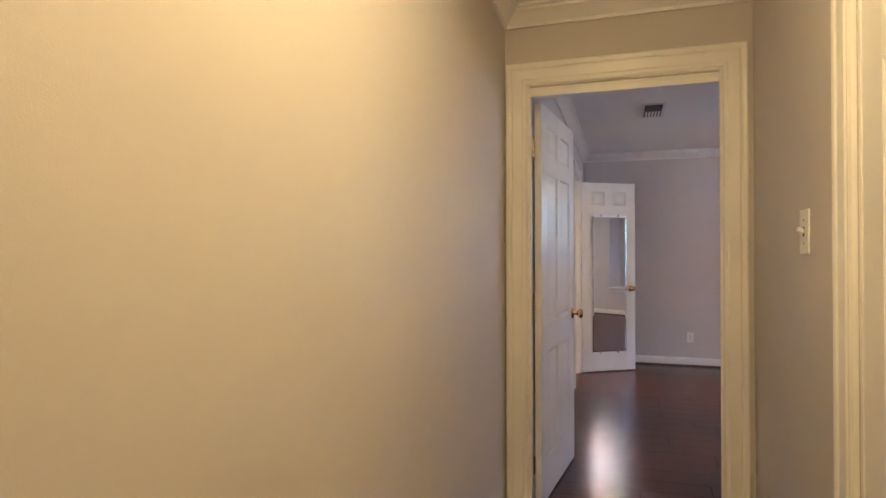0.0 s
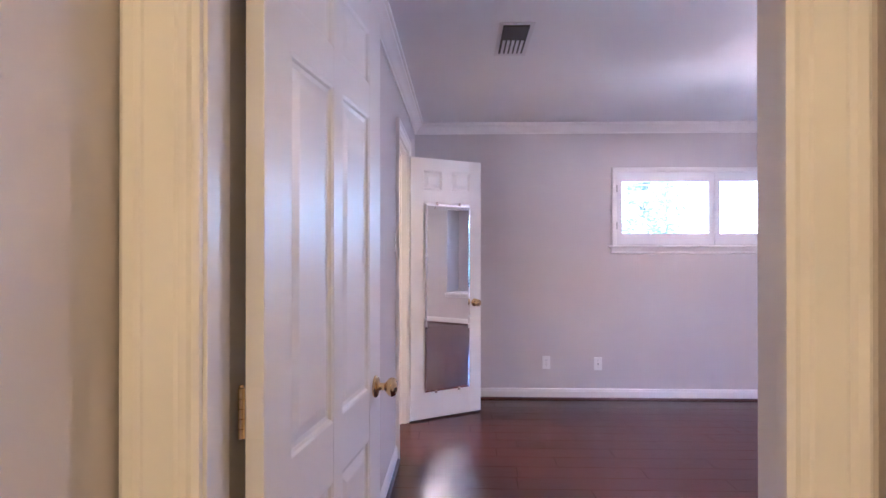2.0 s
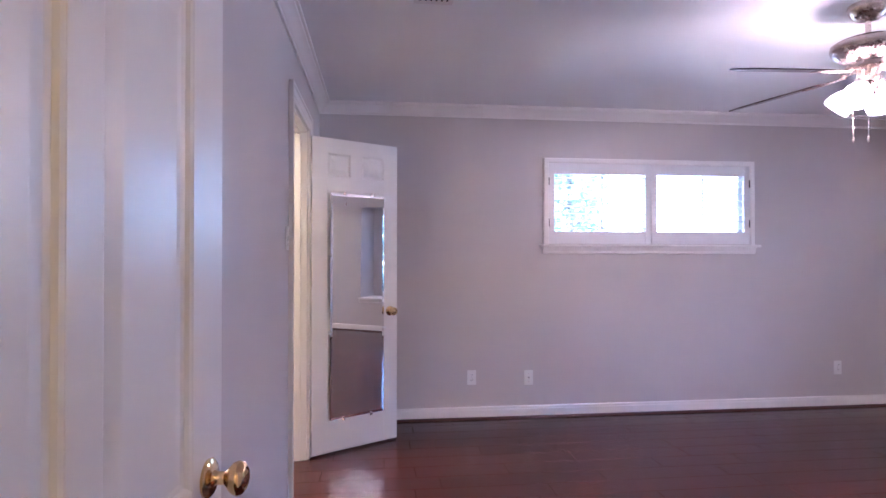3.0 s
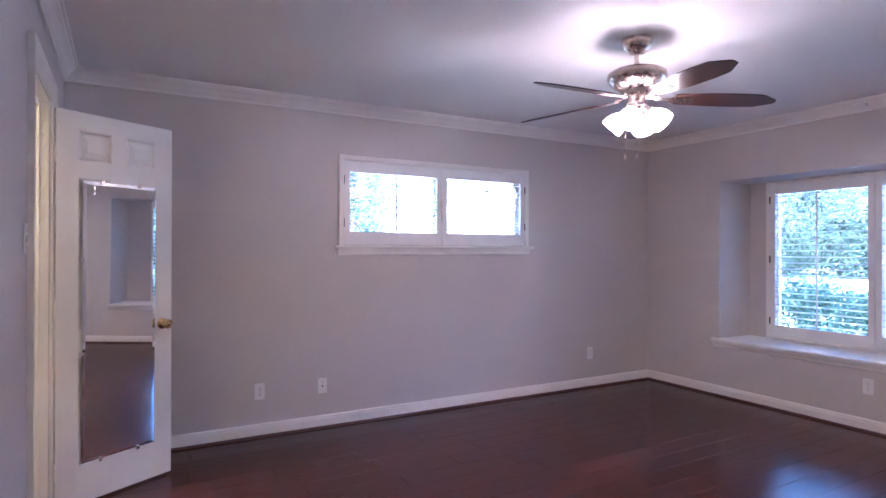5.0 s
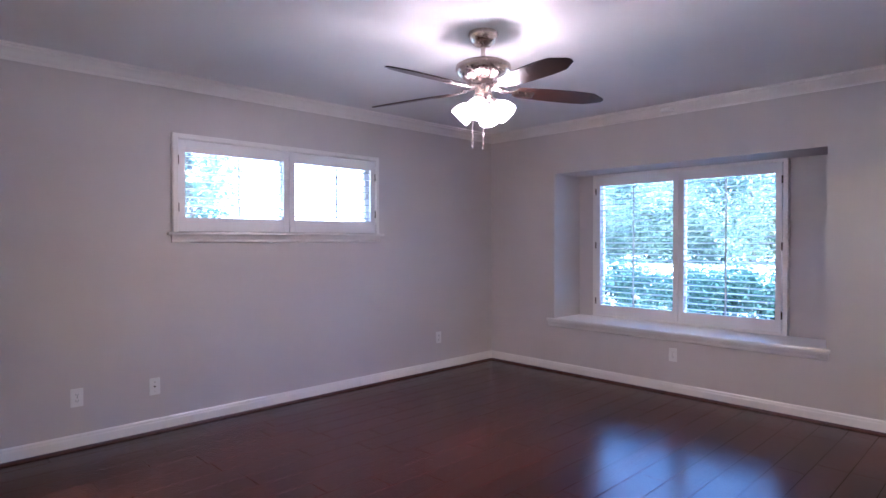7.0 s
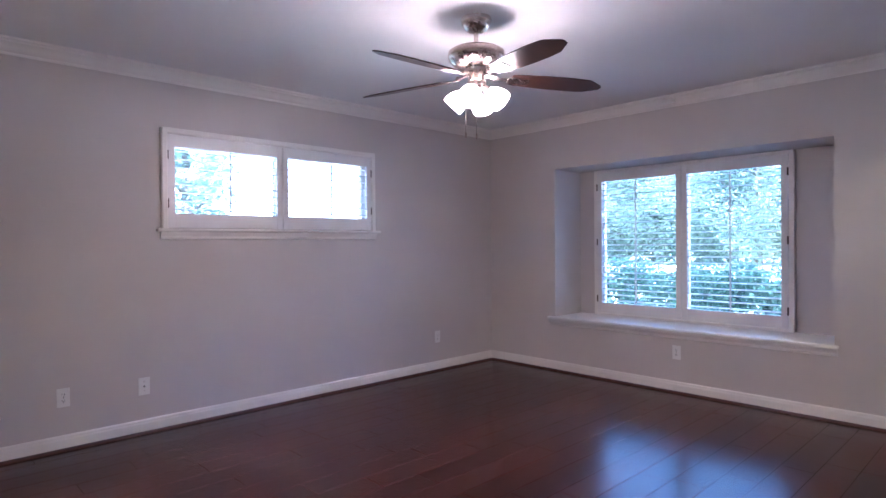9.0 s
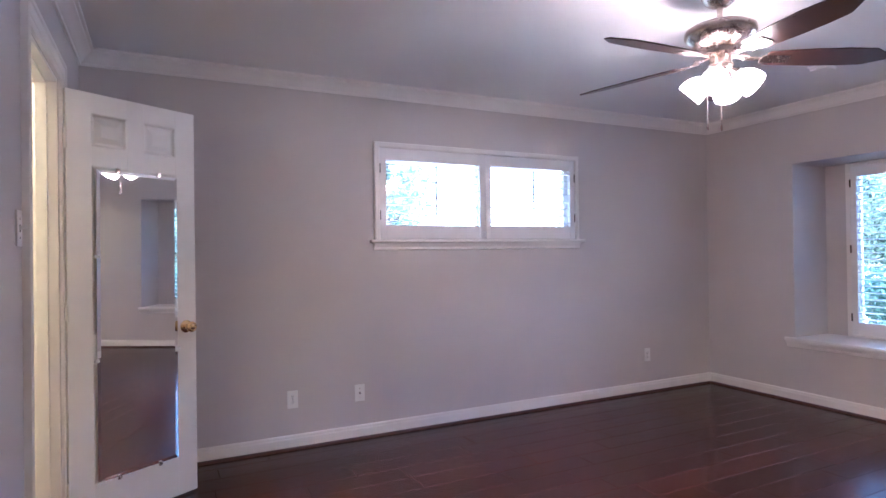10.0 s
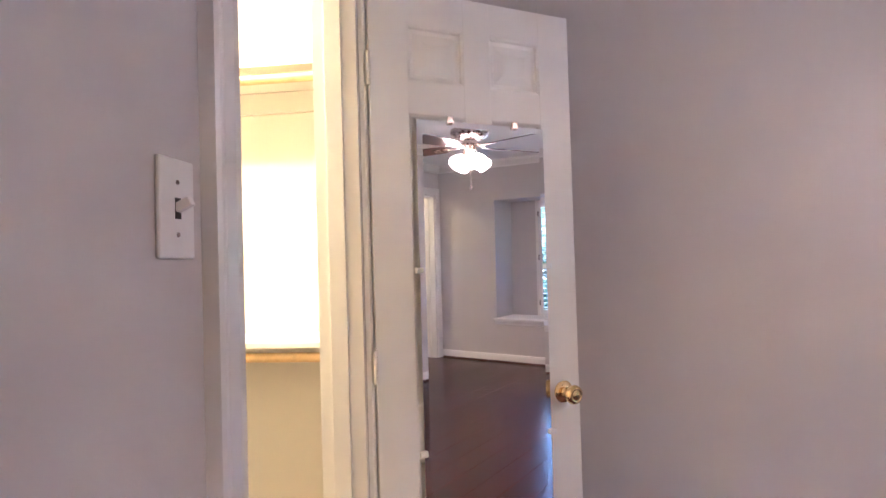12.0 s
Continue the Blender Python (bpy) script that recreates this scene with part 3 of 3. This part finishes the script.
plate("outlet", pose(1.173, RY1, 0.325), "duplex", "white duplex power outlet on the wall")
plate("cable_outlet", pose(1.63, RY1, 0.315), "jack", "white cable wall plate with a dark jack")
plate("outlet", pose(4.302, RY1, 0.334), "duplex", "white duplex power outlet near the corner")
plate("outlet", pose(RX, 4.965, 0.334, 0, 0, -90), "duplex", "white duplex power outlet below the bay")
plate("light_switch", pose(HX1, 1.92, 1.345, 0, 0, -90) @ Matrix.Diagonal((1.3, 1, 1.2, 1)), "switch", "white toggle light switch on the hallway wall")
plate("light_switch", pose(0, 5.388, 1.368, 0, 0, 90), "switch", "white toggle light switch beside the closet")

# ---- ceiling things ----
vent = thing("ceiling_vent", pose(0.69, 4.93, H), "grey metal ceiling air register with curved slats", "air vent")
for a in ((-0.09, -0.24, -0.006, -0.068, 0.24, -0.0005), (0.068, -0.24, -0.006, 0.09, 0.24, -0.0005), (-0.068, -0.24, -0.006, 0.068, -0.212, -0.0005), (-0.068, 0.212, -0.006, 0.068, 0.24, -0.0005)):
    part("frame", box(*a, bevel=0.0015), METALVENT, vent)
# the unlit duct is a flat plate, its darkness put into the colour
part("backing", box(-0.068, -0.212, -0.0025, 0.068, 0.212, -0.0008), SLOT, vent, "near-black plate standing in for the unlit duct")
# near-black plate stands in for the shaded depth of the near half
part("shadow_plate", box(-0.066, -0.211, -0.012, 0.066, -0.02, -0.003, bevel=0.002), SLOT, vent, "dark plate standing in for the shaded depth of the register")
for k in range(5):
    x = -0.05 + k * 0.0245
    part("slat", box(-0.0075, -0.02, -0.014, 0.0075, 0.211, -0.011, bevel=0.001, m=pose(x, 0, 0, 0, 0, 0)), METALVENT, vent)
det = thing("smoke_detector", pose(4.27, 5.42, H), "white square smoke alarm on the ceiling", "smoke detector")
part("base", box(-0.062, -0.062, -0.012, 0.062, 0.062, -0.0005, bevel=0.003), PLASTIC, det)
part("cover", box(-0.055, -0.055, -0.034, 0.055, 0.055, -0.012, bevel=0.008), PLASTIC, det)
sen = thing("wall_sensor", pose(RX - 0.03, 5.0, 2.40), "small white sensor box on the crown moulding", "sensor")
part("housing", box(-0.045, -0.05, -0.012, 0.02, 0.05, 0.014, bevel=0.004), PLASTIC, sen)

# ---- ceiling fan ----
FX, FY = 2.702, 4.955
fan = thing("ceiling_fan", pose(FX, FY, H), "brushed nickel ceiling fan with dark wood blades, lit", "ceiling fan")
part("canopy", lathe([(0, 0), (0.08, -0.0005), (0.083, -0.012), (0.078, -0.03), (0.064, -0.055), (0.046, -0.07), (0.026, -0.076), (0, -0.076)], 32), NICKEL, fan, smooth=True)
part("downrod", lathe([(0.0125, -0.07), (0.0125, -0.15), (0.022, -0.152), (0.024, -0.165), (0, -0.165)], 16), NICKEL, fan, smooth=True)
part("motor_housing", lathe([(0, -0.150), (0.03, -0.152), (0.1, -0.16), (0.13, -0.170), (0.135, -0.177), (0.15, -0.182), (0.153, -0.205), (0.144, -0.225), (0.12, -0.247), (0.09, -0.262), (0.06, -0.268), (0, -0.268)], 40), NICKEL, fan, "brushed nickel motor housing", smooth=True)
part("flywheel", lathe([(0, -0.268), (0.062, -0.269), (0.062, -0.292), (0, -0.292)], 28), NICKEL, fan, smooth=True)
part("switch_housing", lathe([(0, -0.292), (0.045, -0.293), (0.047, -0.335), (0.055, -0.345), (0.05, -0.362), (0.03, -0.375), (0.012, -0.38), (0.01, -0.392), (0, -0.395)], 28), NICKEL, fan, smooth=True)


def blade_bm():
    """A tapered blade with a clipped tip, along x, pitched about its length."""
    bm = bmesh.new()
    outline = [(0.19, -0.047), (0.22, -0.056), (0.38, -0.067), (0.52, -0.070), (0.63, -0.064), (0.706, -0.016), (0.712, 0.0), (0.706, 0.022), (0.62, 0.062), (0.52, 0.066), (0.38, 0.064), (0.22, 0.054), (0.19, 0.047)]
    lo = [bm.verts.new((x, y, -0.003)) for x, y in outline]
    hi = [bm.verts.new((x, y, 0.003)) for x, y in outline]
    bm.faces.new(lo[::-1])
    bm.faces.new(hi)
    n = len(outline)
    for i in range(n):
        bm.faces.new((lo[i], lo[(i + 1) % n], hi[(i + 1) % n], hi[i]))
    bmesh.ops.bevel(bm, geom=[e for e in bm.edges if abs(e.verts[0].co.z - e.verts[1].co.z) < 1e-6], offset=0.0015, segments=1, affect="EDGES")
    return bm


first = None
for k in range(5):
    ang = 327 + 72 * k
    mm = pose(0, 0, -0.312, 0, 2.2, ang) @ pose(0, 0, 0, -13, 0, 0)
    if first is None:
        bl = part("blade", blade_bm(), BLADE, fan, "dark walnut-stained wooden blade", m=mm)
        bm = bmesh.new()
        add_box(bm, 0.17, -0.03, -0.0085, 0.29, 0.03, -0.0032, bevel=0.002)
        add_box(bm, 0.10, -0.012, -0.006, 0.18, 0.012, 0.002, bevel=0.002)
        add_box(bm, 0.045, -0.014, 0.016, 0.12, 0.014, 0.024, bevel=0.002, m=pose(0, 0, 0.0, 0, 8, 0))
        add_box(bm, 0.095, -0.012, -0.006, 0.115, 0.012, 0.018, bevel=0.002)
        iron = part("blade_iron", bm, NICKEL, bl, "nickel blade bracket")
        first = (bl, iron)
    else:
        bl = new("blade", first[0].data)
        bl.parent, bl.matrix_basis = fan, mm
        tagged(bl, "dark walnut-stained wooden blade")
        iron = new("blade_iron", first[1].data)
        iron.parent = bl
shade_prof = [(0.020, 0.0), (0.026, -0.008), (0.044, -0.03), (0.056, -0.058), (0.060, -0.082), (0.058, -0.1), (0.055, -0.1), (0.052, -0.082), (0.04, -0.034), (0.022, -0.009), (0.0, -0.006)]
for k in range(4):
    ang = 27 + 90 * k
    am = pose(0, 0, -0.345, 0, 0, ang)
    arm = part("lamp_arm", lathe([(0, 0.0), (0.011, 0.0), (0.011, -0.05), (0.024, -0.054), (0.025, -0.074), (0, -0.074)], 14, pose(0.02, 0, 0.0, 0, -46, 0)), NICKEL, fan, smooth=True, m=am)
    part("bulb", lathe([(0, -0.004), (0.010, -0.008), (0.013, -0.016), (0.021, -0.028), (0.024, -0.040), (0.020, -0.052), (0.010, -0.059), (0, -0.061)], 16, pose(0.02, 0, 0.0, 0, -46, 0) @ Matrix.Translation((0, 0, -0.066))), BULB, arm, "glowing bulb", smooth=True)
    part("shade", lathe(shade_prof, 24, pose(0.02, 0, 0.0, 0, -46, 0) @ Matrix.Translation((0, 0, -0.066))), SHADE, arm, "glowing frosted bell glass shade", smooth=True)
for dx, dy, ln in ((-0.004, -0.002, 0.24), (-0.050, 0.034, 0.235)):
    bm = bmesh.new()
    n = int(ln / 0.006)
    for i in range(n):
        add_lathe(bm, [(0, 0.0026), (0.0022, 0.0), (0, -0.0026)], 6, Matrix.Translation((dx, dy, -0.37 - i * 0.006)))
    add_lathe(bm, [(0, 0), (0.003, -0.002), (0.0055, -0.018), (0.004, -0.03), (0, -0.034)], 10, Matrix.Translation((dx, dy, -0.37 - ln)))
    part("pull_chain", bm, NICKEL, fan, "thin metal pull chain with a small fob")


# ---- closet fittings ----
for z, nm in ((1.99, "upper"), (1.02, "lower")):
    tagged(part("closet_shelf", box(-1.5, 6.66, z - 0.0, -0.14, RY1 - 0.032, z + 0.019, bevel=0.002), CREAM), "cream painted closet shelf above a hanging rod", "shelf")
    tagged(part("shelf_cleat", box(-1.5, RY1 - 0.05, z - 0.085, -0.14, RY1 - 0.031, z - 0.001, bevel=0.002), CREAM), "cream painted wall cleat under the closet shelf", "shelf cleat")
    tagged(part("closet_rod", lathe([(0, 0), (0.017, 0), (0.017, 1.36), (0, 1.36)], 20, pose(-1.5, 6.69, z - 0.035, 0, 90, 0)), ROD, smooth=True), "varnished wooden hanging rod in the closet", "closet rod")
structure("baseboard_closet", box(-1.5, RY1 - 0.045, 0, -0.14, RY1 - 0.031, 0.09, bevel=0.003), TRIM, "white closet baseboard", "baseboard")


def dome_lamp(name, x, y, watts, colour, label):
    ob = thing(name, pose(x, y, H), label, "ceiling lamp")
    part("base", lathe([(0, -0.0005), (0.13, -0.0005), (0.135, -0.012), (0.13, -0.022), (0, -0.022)], 32), NICKEL, ob, smooth=True)
    area = 0.053
    part("diffuser", lathe([(0.122, -0.022), (0.12, -0.04), (0.1, -0.066), (0.06, -0.085), (0, -0.092)], 32), glow(name + "_glass", colour, watts / (math.pi * area)), ob, "glowing frosted glass dome", smooth=True)
    return ob


dome_lamp("hall_lamp", 0.45, 0.65, HALL_WATTS, HALL_WARM, "round frosted ceiling lamp in the hallway")
dome_lamp("closet_lamp", -0.8, 6.15, CLOSET_WATTS, CLOSET_WARM, "round frosted ceiling lamp in the closet")
dome_lamp("bathroom_lamp", 4.2, 1.9, BATH_WATTS, CLOSET_WARM, "round frosted ceiling lamp in the next room")


# ---- outdoors ----
structure("eave_soffit", box(-1.2, RY1 + 0.145, 2.10, RX + 0.4, RY1 + 0.70, 2.13), SHUT, "white painted soffit of the eave above the high window", "eave")
structure("eave_fascia", box(-1.2, RY1 + 0.70, 2.035, RX + 0.4, RY1 + 0.73, 2.24, bevel=0.004), SHUT, "white painted fascia board of the eave", "eave")
structure("ground", box(-400, -400, -0.5, 400, 400, -0.25), LAWN, "pale sunlit lawn reaching to the distance", "ground")
# unseen pale strip, added to bounce sunlight through the louvers onto the ceiling
structure("bounce_strip", box(5.72, -6, -0.25, 7.05, 14, -0.243), DRIVE, "added pale concrete strip bouncing sunlight up to the bay window", "path")
structure("road", box(16, -200, -0.25, 30, 200, -0.243), DRIVE, "pale sunlit concrete street", "road")


def leaves(name, mat, parent, centres, radii, count, size, seed, flat=1.0):
    """Many small folded leaves scattered through clumps; one mesh."""
    rng = np.random.default_rng(seed)
    c = np.array(centres, float)
    r = np.array(radii, float)
    pick = rng.integers(0, len(c), count)
    d = rng.normal(size=(count, 3))
    d /= np.linalg.norm(d, axis=1)[:, None]
    p = c[pick] + d * (r[pick] * rng.random(count) ** 0.45)[:, None] * (1, 1, flat)
    a = rng.normal(size=(count, 3))
    a /= np.linalg.norm(a, axis=1)[:, None]
    b = np.cross(a, rng.normal(size=(count, 3)))
    b /= np.linalg.norm(b, axis=1)[:, None]
    s = size * (0.6 + 0.8 * rng.random(count))[:, None]
    v = np.stack([p - a * s, p + b * s * 0.45, p + a * s, p - b * s * 0.45], 1).reshape(-1, 3)
    me = bpy.data.meshes.new(name)
    me.from_pydata(v.tolist(), [], np.arange(count * 4).reshape(-1, 4).tolist())
    me.materials.append(mat)
    ob = new(name, me)
    ob.parent = parent
    return ob


def tree(x, y, height, spread, seed, label, count=2600, leaf=0.16, low=0.3):
    rng = random.Random(seed)
    ob = thing("tree", pose(x, y, -0.25), label, "tree", "trees outside")
    bm = bmesh.new()
    tr = height * 0.02
    add_lathe(bm, [(0, -0.1), (tr * 1.5, -0.1), (tr, height * 0.08), (tr * 0.8, height * 0.4), (tr * 0.3, height * 0.85), (0, height * 0.9)], 12)
    centres, radii = [], []
    for k in range(16):
        z = height * (low + (0.95 - low) * (k + 0.5) / 16)
        ang, ln = k * 2.4 + rng.random(), spread * (0.55 + 0.45 * rng.random()) * (1.1 - 0.6 * k / 16)
        m = pose(0, 0, z * 0.8, 0, 0, math.degrees(ang)) @ pose(0, 0, 0, 0, 62, 0)
        add_lathe(bm, [(tr * 0.4, 0), (tr * 0.25, ln * 0.5), (tr * 0.06, ln), (0, ln)], 7, m)
        for s in (0.55, 1.0):
            e = m @ Vector((0, 0, ln * s))
            centres.append((e.x, e.y, e.z + 0.1))
            radii.append(spread * (0.22 + 0.2 * rng.random()))
    for k in range(int(spread * 7)):
        centres.append((rng.uniform(-1, 1) * spread, rng.uniform(-1, 1) * spread, rng.uniform(0.03, 0.42) * height))
        radii.append(spread * 0.3)
    part("trunk", bm, BARK, ob, "rough grey-brown trunk and limbs", smooth=True)
    leaves("crown", LEAF, ob, centres, radii, count, leaf, seed)
    return ob


rt = random.Random(5)
for k in range(15):
    a = -24 + k * 5.6
    tree(38 + rt.random() * 10, a + rt.random() * 2, 9 + 4 * rt.random(), 4.2 + rt.random(), 20 + k, "broad leafy tree across the street", 32000, 0.13, 0.04)
tree(3.2, 10.6, 4.2, 0.85, 3, "slender leafy shrub outside the high window", 5000, 0.05, 0.2)
for k in range(2):
    tree(-10 + k * 19, 70 + rt.random() * 8, 6 + 2 * rt.random(), 3.4, 60 + k, "leafy tree in the distance", 2000, 0.3, 0.15)
rw = random.Random(31)
wc, wr = [], []
for k in range(300):
    a, d = radians(rw.uniform(-52, 49)), rw.uniform(60, 70)
    wc.append((3 + d * math.cos(a), 5 + d * math.sin(a), rw.uniform(0.3, 8.5)))
    wr.append(rw.uniform(2.2, 4.2))
tagged(leaves("far_woods", LEAF, None, wc, wr, 50000, 0.5, 8), "pale sunlit woods closing the view in the distance", "woods", kind="stuff")
hedge = thing("hedge", pose(7.6, 5.6, -0.25), "clipped dark green hedge outside the bay window", "hedge")
rh = random.Random(9)
hc, hr = [], []
for k in range(230):
    hc.append((rh.uniform(-0.35, 0.35), rh.uniform(-3.6, 3.6), rh.uniform(0.62, 1.12)))
    hr.append(rh.uniform(0.14, 0.24))
leaves("foliage", HEDGE, hedge, hc, hr, 70000, 0.027, 12)
bm = bmesh.new()
for k in range(40):
    y = -3.6 + k * 0.185 + rh.uniform(-0.05, 0.05)
    for s in range(3):
        add_lathe(bm, [(0.011, -0.05), (0.008, 0.5), (0.003, 1.0), (0, 1.0)], 6, pose(rh.uniform(-0.1, 0.1), y, 0, rh.uniform(-22, 22), rh.uniform(-14, 14), 0))
part("stems", bm, BARK, hedge, "bare grey-brown lower stems")

# ---- floor boards ----
PLANK = 0.166


def board(x0, x1, y0, y1):
    bm = bmesh.new()
    e, g = 0.0013, 0.0005
    lo = [bm.verts.new(p) for p in ((x0 + g, y0 + g, -0.011), (x1 - g, y0 + g, -0.011), (x1 - g, y1 - g, -0.011), (x0 + g, y1 - g, -0.011))]
    mid = [bm.verts.new((v.co.x, v.co.y, -0.0016)) for v in lo]
    top = [bm.verts.new(p) for p in ((x0 + g + e, y0 + g + e, 0), (x1 - g - e, y0 + g + e, 0), (x1 - g - e, y1 - g - e, 0), (x0 + g + e, y1 - g - e, 0))]
    bm.faces.new(top)
    for a, b2 in ((lo, mid), (mid, top)):
        for i in range(4):
            bm.faces.new((a[i], a[(i + 1) % 4], b2[(i + 1) % 4], b2[i]))
    part("plank", bm, FLOORWOOD, floor)


rf = random.Random(11)
y = 4.37 - PLANK * 36
while y < RY1:
    y1 = y + PLANK
    if y1 > HY0:
        inside = y1 > RY0 - 0.1
        spans = [(0.0, RX)] if inside else [(HX0, HX1)]
        if y1 > CY0 - 0.9:
            spans = [(-1.5, RX)]
        for lo_, hi_ in spans:
            x = lo_ - rf.random() * 0.8
            while x < hi_:
                x1 = x + rf.choice((0.55, 0.75, 0.95, 1.2))
                a0, a1 = max(x, lo_), min(x1, hi_)
                if a1 - a0 > 0.03:
                    board(a0, a1, max(y, HY0), min(y1, RY1))
                x = x1
    y = y1
structure("floor_bathroom", box(3.3, 1.2, -0.0119, RX, HY1 + 0.02, -0.001), SHOE, "dark floor of the next room", "floor")
